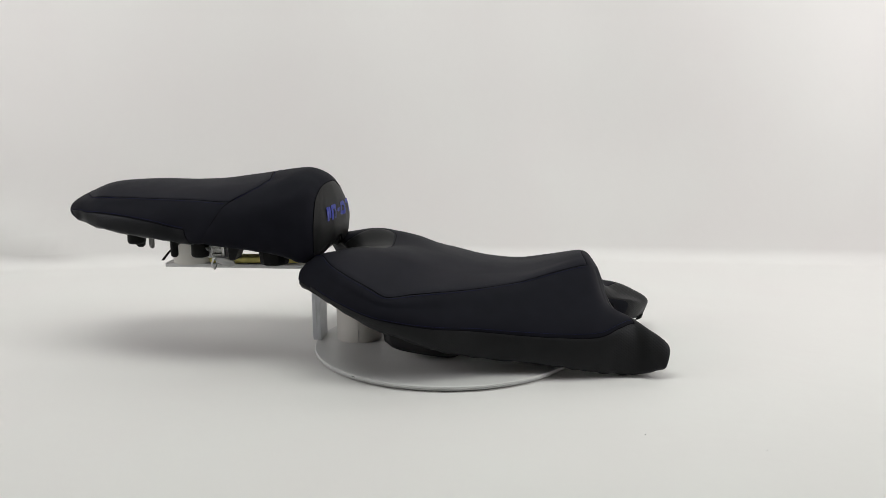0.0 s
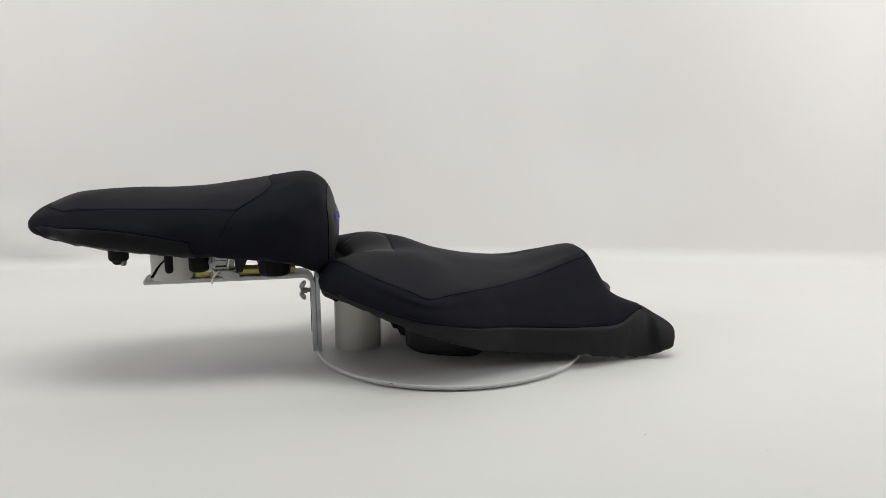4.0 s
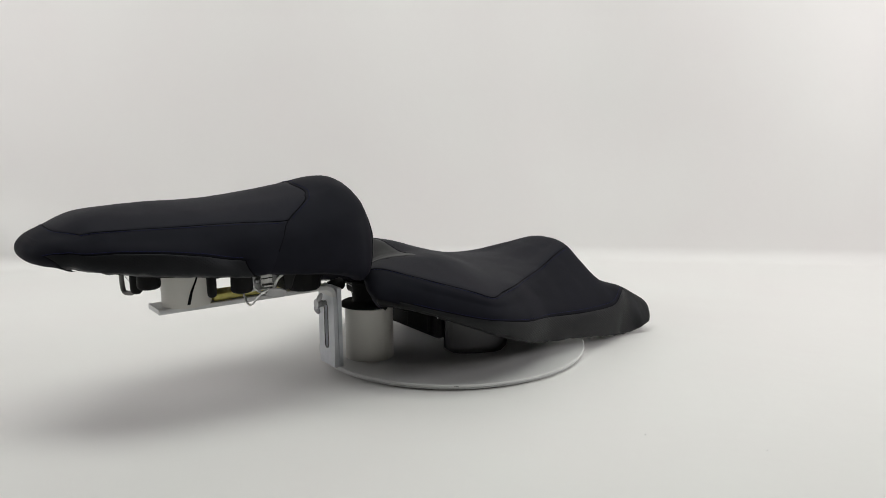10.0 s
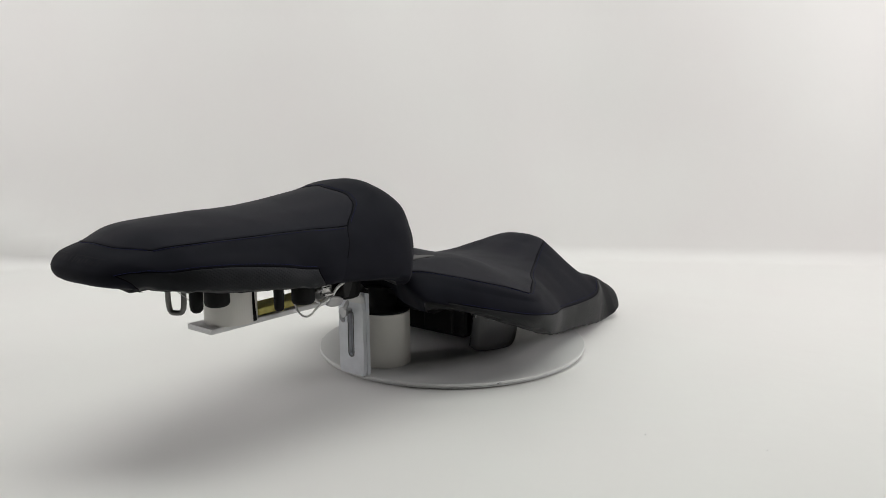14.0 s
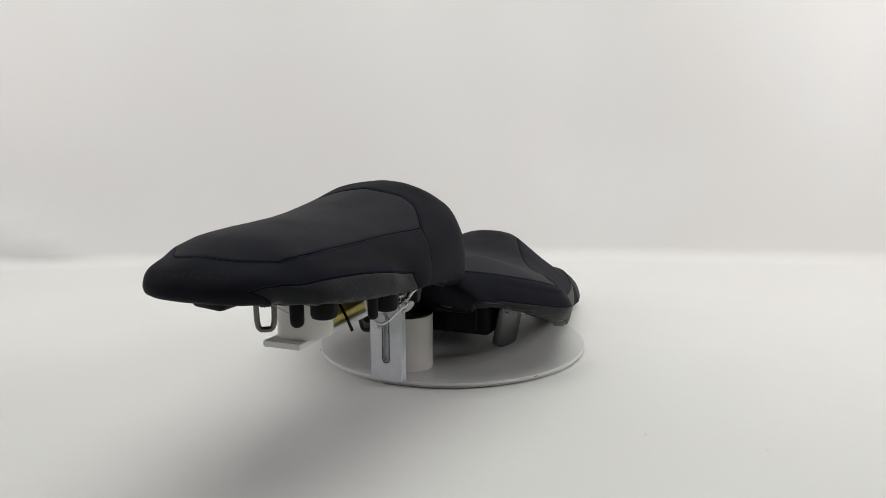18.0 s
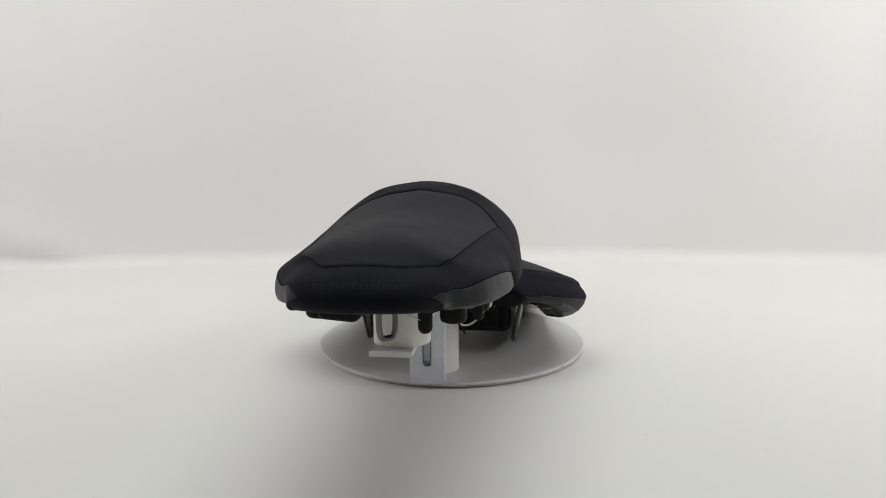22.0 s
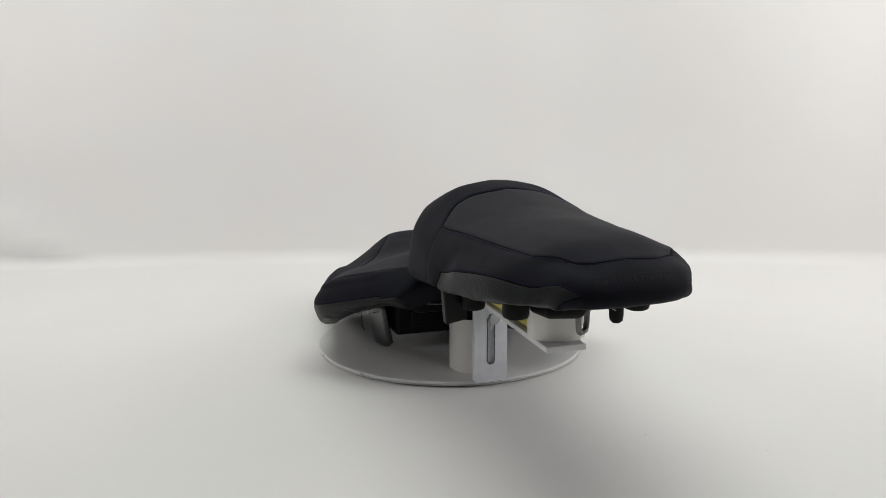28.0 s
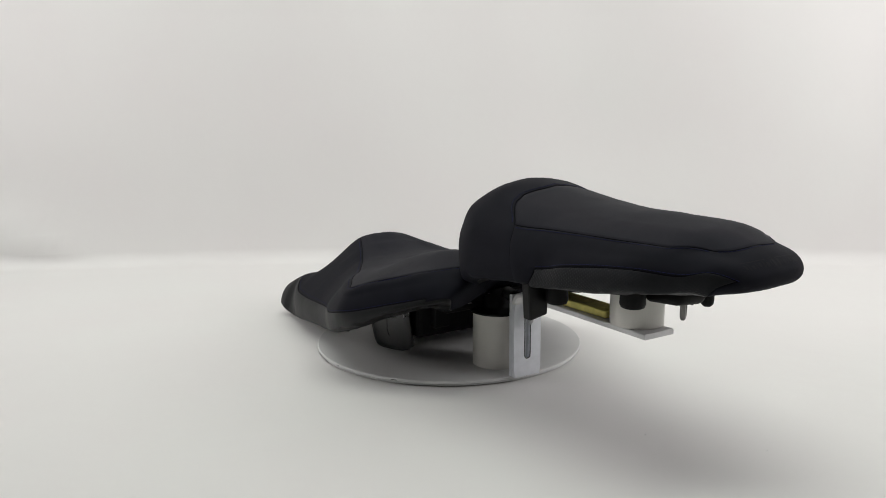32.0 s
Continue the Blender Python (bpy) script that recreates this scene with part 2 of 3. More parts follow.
# ---- setting ----
def sweep():
    """The white sheet: a table top that bends up into a hanging cloth with soft folds."""
    bm = bmesh.new()
    prof = [(-2.6 + 3.152 * k / 80, 0.0) for k in range(80)]
    rad = 0.03
    prof += [(0.552 + rad * math.sin(a), rad * (1 - math.cos(a))) for a in [math.pi / 2 * k / 12 for k in range(13)]]
    prof += [(0.582 + 0.03 * (z - rad), z) for z in [rad + 1.9 * k / 50 for k in range(1, 51)]]
    xs = [-2.2 + 4.4 * k / 140 for k in range(141)]
    grid = []
    for y, z in prof:
        line = []
        for x in xs:
            w = max(0.0, min(1.0, (y - 0.40) / 0.17)) * max(0.25, min(1.0, z / 0.25))
            fold = 0.015 * math.sin(x * 3.1 + 0.6 + 0.5 * z) + 0.006 * math.sin(x * 7.3 + 1.1 * z) + 0.018 * noise.noise(Vector((x * 1.9, z * 0.9, 3)))
            fold -= 0.011 * math.exp(-math.sqrt(((x - 0.15 + 0.03 * z) / 0.11) ** 2 + 0.02)) + 0.006 * math.exp(-math.sqrt(((x + 0.60 - 0.05 * z) / 0.09) ** 2 + 0.03))
            fold += 0.0025 * noise.noise(Vector((x * 9, z * 1.6, 8))) + 0.003 * noise.noise(Vector((x * 4 - z * 2, z * 3 + x, 5)))
            skew = (-0.009 * x - 0.093 * min(x * x, 1.6)) * max(0.0, min(1.0, (y + 0.2) / 0.6))
            # a pulled crease running down to the lower edge
            t = (x + 0.95) / 0.20
            crease = 0.03 * math.exp(-((z - 0.118 + 0.098 * t) / 0.03) ** 2) * max(0.0, min(1.0, 1.3 - t)) * min(1.0, z / 0.03)
            line.append(bm.verts.new((x, y + skew + w * fold - crease, z)))
        grid.append(line)
    for a, b in zip(grid, grid[1:]):
        for k in range(len(xs) - 1):
            bm.faces.new((a[k], a[k + 1], b[k + 1], b[k]))
    tagged(part("backdrop", bm, M_SHEET, smooth=True), "smooth white cloth sweep bending up from table to wall", "backdrop", kind="structure")


def room():
    # closed box out of view, added to set how much fill light returns
    for name, dims in (("wall_left", (-2.4, -2.3, -3.0, 1.6, -0.02, 2.7)), ("wall_right", (2.3, 2.4, -3.0, 1.6, -0.02, 2.7)),
                       ("wall_back", (-2.4, 2.4, 1.6, 1.7, -0.02, 2.7)), ("wall_front", (-2.4, 2.4, -3.1, -3.0, -0.02, 2.7)),
                       ("floor", (-2.4, 2.4, -3.1, 1.7, -0.12, -0.02)), ("ceiling", (-2.4, 2.4, -3.1, 1.7, 2.7, 2.8))):
        tagged(part(name, box(*dims), M_ROOM), "plain grey unseen surface, added round the table to set the fill light", "wall", kind="structure")


# ---- turntable ----
def turntable():
    top = new("turntable")
    tagged(top, "round white turntable with pipe posts and a bracket", "turntable")
    cx, cy, r = 0.008, 0.004, 0.1765
    part("lower_board", lathe([(0, -0.0076), (r - 0.009, -0.0076), (r - 0.004, -0.0066), (r - 0.002, -0.0056), (r - 0.002, -0.0045), (r - 0.004, -0.0042), (0, -0.0042)], 160, (cx, cy, 0)), M_DISC, top)
    part("top_board", lathe([(0, -0.0036), (r - 0.001, -0.0036), (r, -0.0030), (r, -0.0009), (r - 0.0010, 0), (0, 0)], 160, (cx, cy, 0)), M_DISC, top)
    for a, w in ((-2.545, 0.006), (-2.52, 0.003), (-3.05, 0.005), (-1.63, 0.004), (-1.56, 0.003), (-0.62, 0.005)):
        arc = [(cx + (r + 0.0001) * math.cos(a + w / r * k / 4), cy + (r + 0.0001) * math.sin(a + w / r * k / 4), -0.0017 - 0.0004 * math.sin(k * 2.1)) for k in range(5)]
        part("scuff", rod(arc, 0.0004, 5), M_GRIME, top, "short dark scuff on the rim")
    part("pipe_post", lathe([(0.0275, 0.0002), (0.030, 0.0002), (0.030, 0.0655), (0.0293, 0.066), (0.0275, 0.066), (0.0275, 0.0002)], 260, (-0.001, -0.118, 0), slit=6), M_PIPE, top, "short white plastic pipe, slit down one side")
    # slotted upright and the plate behind it
    x0, x1, y0, y1 = -0.0215, 0.0178, -0.1775, -0.1725
    bm = bmesh.new()
    n = 48
    rings = {}
    zc, half, sx, r = 0.049, 0.0235, -0.002, 0.0042
    for y in (y0, y1):
        outer, inner = [], []
        for k in range(n):
            a = 2 * math.pi * k / n
            c, s = math.cos(a), math.sin(a)
            m = max(abs(c) / 0.0196, abs(s) / 0.0436)
            outer.append(bm.verts.new(((x0 + x1) / 2 + c / m, y, 0.0438 + s / m)))
            inner.append(bm.verts.new((sx + r * c, y, zc + (half if s > 0 else -half) + r * s)))
        rings[y] = (outer, inner)
    for k in range(n):
        j = (k + 1) % n
        (o0, i0), (o1, i1) = rings[y0], rings[y1]
        bm.faces.new((o0[k], o0[j], i0[j], i0[k]))
        bm.faces.new((o1[j], o1[k], i1[k], i1[j]))
        bm.faces.new((o0[j], o0[k], o1[k], o1[j]))
        bm.faces.new((i0[k], i0[j], i1[j], i1[k]))
    upright = part("slotted_upright", bm, M_ALU, top, "white painted metal strip with a long slot")
    rim = []
    for k in range(56):
        a = 2 * math.pi * k / 56
        c, q = math.cos(a), math.sin(a)
        ragged = r * (1.0 + 0.16 * noise.noise(Vector((c * 3, q * 3, 7.7))))
        z = zc + (half if q > 0 else -half) + ragged * q
        rim.append((sx + ragged * c, y0 - 0.0001, z))
    dense = []
    for p, q in zip(rim, rim[1:] + rim[:1]):
        p, q = Vector(p), Vector(q)
        parts = max(1, int((q - p).length / 0.002))
        dense += [p.lerp(q, k / parts) + Vector((0.0005 * noise.noise(p.lerp(q, k / parts) * 400), 0, 0)) for k in range(parts)]
    part("slot_edge", rod(dense, 0.0006, 6, True), M_GRIME, upright, "dark worn edge of the slot", smooth=True)
    part("back_plate", box(x0 + 0.001, x1 + 0.0005, -0.1718, -0.1665, 0.0002, 0.098, 0.0008), M_ALU, top)
    # bolt with wing nut in the slot
    bolt = lathe([(0, -0.012), (0.003, -0.012), (0.003, 0.008), (0.0062, 0.008), (0.0062, 0.0105), (0, 0.0105)], 16, (-0.002, -0.180, 0.0775), tilt=Matrix.Rotation(radians(90), 4, "X"))
    nut = part("wing_nut", bolt, M_STEEL, top, "small steel wing nut")
    bm = bmesh.new()
    for s in (1, -1):
        lobe = Matrix.Translation((-0.002 + s * 0.0035, -0.1875, 0.0775 + s * 0.0082)) @ Matrix.Rotation(radians(-s * 32), 4, "X") @ Matrix.Diagonal((0.0018, 0.0034, 0.0062, 1))
        bmesh.ops.create_uvsphere(bm, u_segments=14, v_segments=10, radius=1, matrix=lobe)
    lathe([(0, -0.004), (0.0042, -0.0038), (0.0036, 0.003), (0, 0.003)], 14, (-0.002, -0.186, 0.0775), tilt=Matrix.Rotation(radians(90), 4, "X"), bm=bm)
    part("wing", bm, M_STEEL, nut, smooth=True)
    # arm that carries the second pipe
    bm = bmesh.new()
    line = [(-0.379, 0.1003), (-0.30, 0.1003), (-0.22, 0.1003)] + [(-0.1875 + 0.0125 * math.sin(a), 0.0878 + 0.0125 * math.cos(a)) for a in [math.pi / 2 * k / 8 for k in range(9)]]
    rings = []
    for k, (y, z) in enumerate(line):
        (ya, za), (yb, zb) = line[max(0, k - 1)], line[min(len(line) - 1, k + 1)]
        n = Vector((0, -(zb - za), yb - ya)).normalized() * 0.0027
        shift = (y + 0.17) * 0.025
        rings.append([bm.verts.new((x + shift, y + n.y * q, z + n.z * q)) for x, q in ((-0.0205, 1), (0.0165, 1), (0.0172, 0.6), (0.0172, -0.6), (0.0165, -1), (-0.0205, -1), (-0.0212, -0.6), (-0.0212, 0.6))])
    for a, b in zip(rings, rings[1:]):
        for k in range(8):
            bm.faces.new((a[k], a[(k + 1) % 8], b[(k + 1) % 8], b[k]))
    bm.faces.new(rings[0])
    bm.faces.new(rings[-1])
    part("arm", bm, M_WHITE, top, "white painted flat metal arm")
    part("pipe_post", lathe([(0.0235, 0.1034), (0.026, 0.1034), (0.026, 0.1515), (0.0255, 0.152), (0.0235, 0.152), (0.0235, 0.1034)], 64, (-0.002, -0.345, 0)), M_PIPE, top, "short white plastic pipe")
    bm = box(-0.018, 0.009, -0.319, -0.196, 0.1034, 0.1112, 0.0018)
    for v in bm.verts:
        v.co.z += 0.0006 * noise.noise(v.co * 60)
    part("foam_strip", bm, M_FOAM, top, "yellowed foam strip on the arm")
    return top


# ---- pillion seat ----
PILLION = Hull([
    [(0, -0.467, 0.162), (0.02, -0.467, 0.162), (0.034, -0.466, 0.162), (0.039, -0.465, 0.162), (0.042, -0.464, 0.161), (0.043, -0.462, 0.16), (0.04, -0.457, 0.159)],
    [(0, -0.498, 0.169), (0.021, -0.4965, 0.169), (0.037, -0.4915, 0.1685), (0.045, -0.4855, 0.168), (0.05, -0.479, 0.1665), (0.0515, -0.474, 0.1645), (0.046, -0.468, 0.1625)],
    [(0, -0.5025, 0.1815), (0.022, -0.501, 0.181), (0.039, -0.4965, 0.1795), (0.049, -0.4895, 0.1765), (0.056, -0.482, 0.172), (0.0575, -0.4765, 0.167), (0.051, -0.47, 0.1635)],
    [(0, -0.4935, 0.1925), (0.023, -0.4915, 0.1915), (0.042, -0.486, 0.19), (0.053, -0.48, 0.1865), (0.061, -0.472, 0.1805), (0.063, -0.466, 0.168), (0.056, -0.461, 0.163)],
    [(0, -0.478, 0.2005), (0.028, -0.474, 0.1983), (0.052, -0.456, 0.1958), (0.06, -0.462, 0.189), (0.072, -0.454, 0.179), (0.075, -0.448, 0.164), (0.068, -0.44, 0.16)],
    [(0, -0.445, 0.2125), (0.032, -0.443, 0.2095), (0.06, -0.438, 0.1985), (0.074, -0.432, 0.19), (0.084, -0.428, 0.18), (0.087, -0.425, 0.163), (0.076, -0.42, 0.157)],
    [(0, -0.39, 0.216), (0.036, -0.39, 0.2102), (0.066, -0.39, 0.198), (0.081, -0.39, 0.188), (0.093, -0.39, 0.177), (0.094, -0.39, 0.158), (0.083, -0.39, 0.152)],
    [(0, -0.345, 0.2155), (0.039, -0.345, 0.2097), (0.071, -0.345, 0.1975), (0.086, -0.345, 0.1855), (0.098, -0.352, 0.171), (0.099, -0.354, 0.153), (0.086, -0.354, 0.148)],
    [(0, -0.295, 0.217), (0.043, -0.298, 0.2107), (0.076, -0.304, 0.197), (0.092, -0.316, 0.1815), (0.0975, -0.322, 0.164), (0.1, -0.312, 0.147), (0.088, -0.305, 0.142)],
    [(0, -0.24, 0.2243), (0.05, -0.2175, 0.2175), (0.082, -0.2575, 0.196), (0.0965, -0.27, 0.18), (0.104, -0.282, 0.16), (0.1035, -0.288, 0.1465), (0.088, -0.286, 0.1425)],
    [(0, -0.183, 0.2313), (0.047, -0.188, 0.2242), (0.081, -0.197, 0.203), (0.0965, -0.202, 0.185), (0.102, -0.203, 0.16), (0.102, -0.204, 0.1375), (0.085, -0.203, 0.1305)],
    [(0, -0.160, 0.2240), (0.037, -0.163, 0.2200), (0.069, -0.164, 0.2045), (0.082, -0.166, 0.184), (0.089, -0.168, 0.16), (0.085, -0.168, 0.126), (0.065, -0.17, 0.116)],
    [(0, -0.1475, 0.208), (0.028, -0.149, 0.204), (0.051, -0.149, 0.192), (0.064, -0.1465, 0.176), (0.068, -0.146, 0.158), (0.064, -0.148, 0.134), (0.05, -0.152, 0.124)],
    [(0, -0.1405, 0.18), (0.014, -0.1405, 0.178), (0.022, -0.139, 0.175), (0.026, -0.139, 0.168), (0.027, -0.139, 0.16), (0.021, -0.14, 0.148), (0.01, -0.141, 0.142)],
])
PILLION.skew(0.03, 0.215)
PILLION.face, PILLION.tail = 0.05, 0.05
PILLION.bends = ((0, 9, 2, 0, 1, 0.33, 0.0), (0, 9, 1.5, 1, 1, -0.1, 0.0), (-1, 4, 1.0, 2, 1.95, 0.0, -0.62), (-1, 2, 1.4, 4, 4, 0.0, -1.6), (1, 2, 0.9, 4, 4, 0.2, -1.1))


def base_pan(hull, first, last, row, rise, mat, top, inset=0.0, follow=1.0):
    """The plastic shell under a seat, from edge to edge."""
    bm = bmesh.new()
    grid = []
    n = int((last - first) * 4) + 1
    for k in range(n):
        s = first + (last - first) * k / (n - 1)
        p, mid = hull.at(s, row), hull.at(s, 0)
        lift = max(0.003, min(rise, mid.z - p.z - 0.03))
        line = []
        for j in range(17):
            u = -1 + 2 * j / 16
            line.append(bm.verts.new((u * (p.x - inset) + (p.y + hull.axis) * hull.lean, p.y + follow * (mid.y - p.y) * (1 - u * u) - u * p.x * hull.lean, p.z + lift * (1 - u ** 4) + 0.0012 * math.sin(9 * u) * math.sin(s * 5))))
        grid.append(line)
    for a, b in zip(grid, grid[1:]):
        for j in range(16):
            bm.faces.new((a[j], a[j + 1], b[j + 1], b[j]))
    geom = bmesh.ops.extrude_face_region(bm, geom=bm.faces[:])
    for v in geom["geom"]:
        if isinstance(v, bmesh.types.BMVert):
            v.co.z += 0.003
    return part("base_pan", bm, mat, top, "black moulded plastic underside", smooth=False)


def pillion_seat():
    top = new("pillion_seat")
    tagged(top, "black vinyl motorcycle passenger seat with navy stitching", "motorcycle seat")

    def region(s, r, side):
        if 4 < s < 9 and r < 2:
            return "top_panel"
        if s > 11.7:
            return "front_panel"
        if 2 < s < 8.3 and r > 4:
            return "lower_panel/" + ("a" if side > 0 else "b")
        return "front_cover" if s > 9 else "cover"

    for name, bm in panels(PILLION, region, cap=True).items():
        name = name.split("/")[0]
        mat = {"top_panel": M_GRIP, "lower_panel": M_MESH, "front_panel": M_FRONT, "cover": M_SIDE, "front_cover": M_SIDE}[name]
        part(name, bm, mat, top, {"top_panel": "dark grey grained vinyl", "lower_panel": "dotted grey vinyl", "front_panel": "grey vinyl front face", "front_cover": "matt black vinyl", "cover": "matt black vinyl"}[name], smooth=True)
    bm = bmesh.new()
    for side in (1, -1):
        stitch_line(bm, PILLION, [(4, 2.12), (9, 2.12)], side)
        stitch_line(bm, PILLION, [(9.07, 0), (9.07, 2)], side)
        stitch_line(bm, PILLION, [(2.0, 3.88), (8.3, 3.88)], side)
        stitch_line(bm, PILLION, [(3.92, 0), (3.92, 2)], side)
    tagged(part("stitching", bm, M_THREAD, top, "navy thread"), kind="stuff")
    for side in (1, -1):
        for path in ([(4, 0), (4, 2), (9, 2), (9, 0)], [(9, 2), (9, 3.6)], [(2, 5.8), (2, 4), (8.3, 4), (8.3, 5.9)], [(11.7, 0), (11.7, 5)]):
            seam(PILLION, path, side, top)
    base_pan(PILLION, 3.0, 12.5, 6, 0.004, M_PLASTIC, top, follow=0.0)
    # steel loop, pegs and rubber feet under the pan
    d = Vector((-0.82, -0.57, 0))
    c = Vector((-0.005, -0.404, 0.143))
    loop = []
    for k in range(28):
        a = 2 * math.pi * k / 28
        ca, sa = math.cos(a), math.sin(a)
        loop.append(c + d * (0.0076 * math.copysign(abs(ca) ** 0.42, ca)) + Vector((0, 0, 0.0205 * math.copysign(abs(sa) ** 0.6, sa))))
    part("steel_loop", rod(loop, 0.0026, 10, True), M_LOOP, top, "dull steel hook loop", smooth=True)
    for x, y, z, r, h in ((0.027, -0.404, 0.1275, 0.0062, 0.034), (0.067, -0.341, 0.122, 0.0048, 0.03)):
        part("peg", lathe([(0, 0), (r * 0.55, 0.0006), (r * 0.9, r * 0.45), (r, r), (r * 1.04, h)], 20, (x, y, z)), M_RUBBER, top, "round-ended black rubber peg", smooth=True)
    for x, y, z, r, h in ((0.050, -0.398, 0.1365, 0.0115, 0.022), (-0.064, -0.398, 0.1385, 0.0115, 0.02), (0.064, -0.308, 0.1225, 0.0115, 0.024),
                          (-0.067, -0.302, 0.1225, 0.0110, 0.024)):
        part("rubber_foot", lathe([(0, 0), (r - 0.003, 0.0002), (r - 0.001, 0.0012), (r, 0.004), (r * 0.97, h)], 28, (x, y, z)), M_RUBBER, top, "round black rubber foot", smooth=True)
    part("front_stop", lathe([(0, 0), (0.0165, 0.0002), (0.018, 0.0015), (0.019, 0.004), (0.0215, 0.024), (0, 0.024)], 12, (0.031, -0.2215, 0.1075)), M_RUBBER, top, "broad black rubber stop")
    bm = box(0.052, 0.078, -0.268, -0.248, 0.121, 0.148, 0.002)
    for v in bm.verts:
        if v.co.z < 0.13:
            v.co.y = -0.262 + (v.co.y + 0.258) * 0.4
    part("lock_arm", bm, M_PLASTIC, top, "tapered black plastic lock arm")
    bm = box(0.060, 0.063, -0.300, -0.268, 0.121, 0.140, 0.001)
    part("lock_plate", bm, M_STEEL, top, "grey steel lock plate")
    bm = box(-0.094, -0.068, -0.292, -0.280, 0.106, 0.145, 0.002)
    for v in bm.verts:
        if v.co.z < 0.12:
            v.co.z += 0.15 * (v.co.x + 0.094)
            v.co.x = -0.0805 + (v.co.x + 0.081) * 0.82
    part("latch_arm", bm, M_PLASTIC, top, "flat black plastic latch arm")
    bm = box(-0.054, -0.018, -0.442, -0.400, 0.146, 0.162, 0.0065, seg=4)
    for v in bm.verts:
        v.co.z += 0.004 * noise.noise(v.co * 45)
        v.co.x += 0.25 * (v.co.z - 0.154)
    part("pan_boss", bm, M_RUBBER, top, "lumpy black moulded boss", smooth=True)
    bm = bmesh.new()
    tie = smooth_path([(0.057, -0.362, 0.116), (0.047, -0.355, 0.127), (0.034, -0.345, 0.137), (0.025, -0.338, 0.152)], 4)
    rings = []
    for k, p in enumerate(tie):
        w = 0.0017 - 0.0011 * k / (len(tie) - 1)
        rings.append([bm.verts.new(p + Vector(d)) for d in ((0.0005, w, 0.0004), (0.0005, -w, 0.0004), (-0.0005, -w, -0.0004), (-0.0005, w, -0.0004))])
    for a, b in zip(rings, rings[1:]):
        for k in range(4):
            bm.faces.new((a[k], a[(k + 1) % 4], b[(k + 1) % 4], b[k]))
    bm.faces.new(rings[0])
    bm.faces.new(rings[-1])
    part("cable_tie", bm, M_PLASTIC, top, "black plastic cable tie end, tapering upwards")
    part("thin_wire", rod([(0.024, -0.409, 0.140), (0.010, -0.412, 0.147), (-0.012, -0.414, 0.153)], 0.0004, 5), M_STEEL, top, "thin loose wire")
    # lock: a folded plate, a bail of bright wire, a hanging wire loop and a paddle
    hang = smooth_path([(0.036, -0.2975, 0.130), (0.0378, -0.2968, 0.117), (0.0435, -0.2962, 0.1075), (0.0515, -0.2955, 0.1042), (0.0595, -0.2945, 0.1075), (0.066, -0.293, 0.1145), (0.0725, -0.288, 0.121)], 5)
    part("spring_wire", rod(hang, 0.0011, 8), M_BRIGHT, top, "bent steel wire loop", smooth=True)
    bail = smooth_path([(0.0605, -0.3005, 0.140), (0.0612, -0.2985, 0.1345), (0.062, -0.294, 0.125), (0.0645, -0.289, 0.1205), (0.070, -0.284, 0.119), (0.0725, -0.279, 0.1205), (0.0715, -0.2755, 0.1255), (0.077, -0.2735, 0.134), (0.084, -0.2715, 0.1398)], 5)
    part("bail", rod(bail, 0.0015, 8), M_BRIGHT, top, "bright bent wire bail", smooth=True)
    loop = [Vector((0.0715, -0.2855, 0.1222)) + Vector((0.0042 * math.cos(a), 0.0046 * math.sin(a), 0.0022 * math.sin(a + 0.6))) for a in [2 * math.pi * k / 18 for k in range(18)]]
    part("ring", rod(loop, 0.0010, 7, True), M_BRIGHT, top, "small bright wire ring", smooth=True)
    bm = box(0.0685, 0.0712, -0.2900, -0.2756, 0.1265, 0.1425, 0.0008)
    box(0.0712, 0.0752, -0.2890, -0.2766, 0.1265, 0.1290, 0.0008, bm=bm)
    box(0.0712, 0.0726, -0.2890, -0.2766, 0.1340, 0.1356, 0.0005, bm=bm)
    clip = part("lock_clip", bm, M_CLIP, top, "pale folded metal lock clip")
    part("pin", lathe([(0, 0), (0.0028, 0.0004), (0.0028, 0.003), (0.0012, 0.0034), (0.0012, 0.010), (0, 0.010)], 12, (0.0695, -0.2945, 0.1335), tilt=Matrix.Rotation(radians(70), 4, "Y")), M_STEEL, clip)
    bm = bmesh.new()
    rings = []
    for u in [k / 10 for k in range(11)]:
        half = 0.0026 + 0.0040 * math.sin(math.pi * min(1.0, 0.12 + 0.80 * u)) ** 0.7
        thick = 0.0013 + 0.0008 * math.sin(math.pi * u)
        mid = Vector((0.0735 - 0.0035 * u, -0.2845 + 0.0225 * u, 0.1208 - 0.0048 * u))
        side, up = Vector((0.55, 0.05, 0.83)), Vector((0.83, 0.1, -0.55))
        rings.append([bm.verts.new(mid + side * half * math.copysign(abs(math.cos(a)) ** 0.6, math.cos(a)) + up * thick * math.copysign(abs(math.sin(a)) ** 0.6, math.sin(a))) for a in [2 * math.pi * k / 16 for k in range(16)]])
    for a, b in zip(rings, rings[1:]):
        for k in range(16):
            bm.faces.new((a[k], a[(k + 1) % 16], b[(k + 1) % 16], b[k]))
    bm.faces.new(rings[0])
    bm.faces.new(rings[-1])
    part("release_tab", bm, M_TAB, top, "rounded grey plastic release paddle", smooth=True)
    # printed mark on the front face, in plain blue shapes
    bm = bmesh.new()
    spots = [PILLION.place(PILLION.at(s_, r_), side) for side in (1, -1) for s_ in np.arange(11.0, 13.01, 0.05) for r_ in np.arange(0, 5.01, 0.06)]
    flat = np.array([p[:] for p in spots])

    def face_spot(x, z):
        near = np.argsort((flat[:, 0] - x) ** 2 + (flat[:, 2] - z) ** 2)[:6]
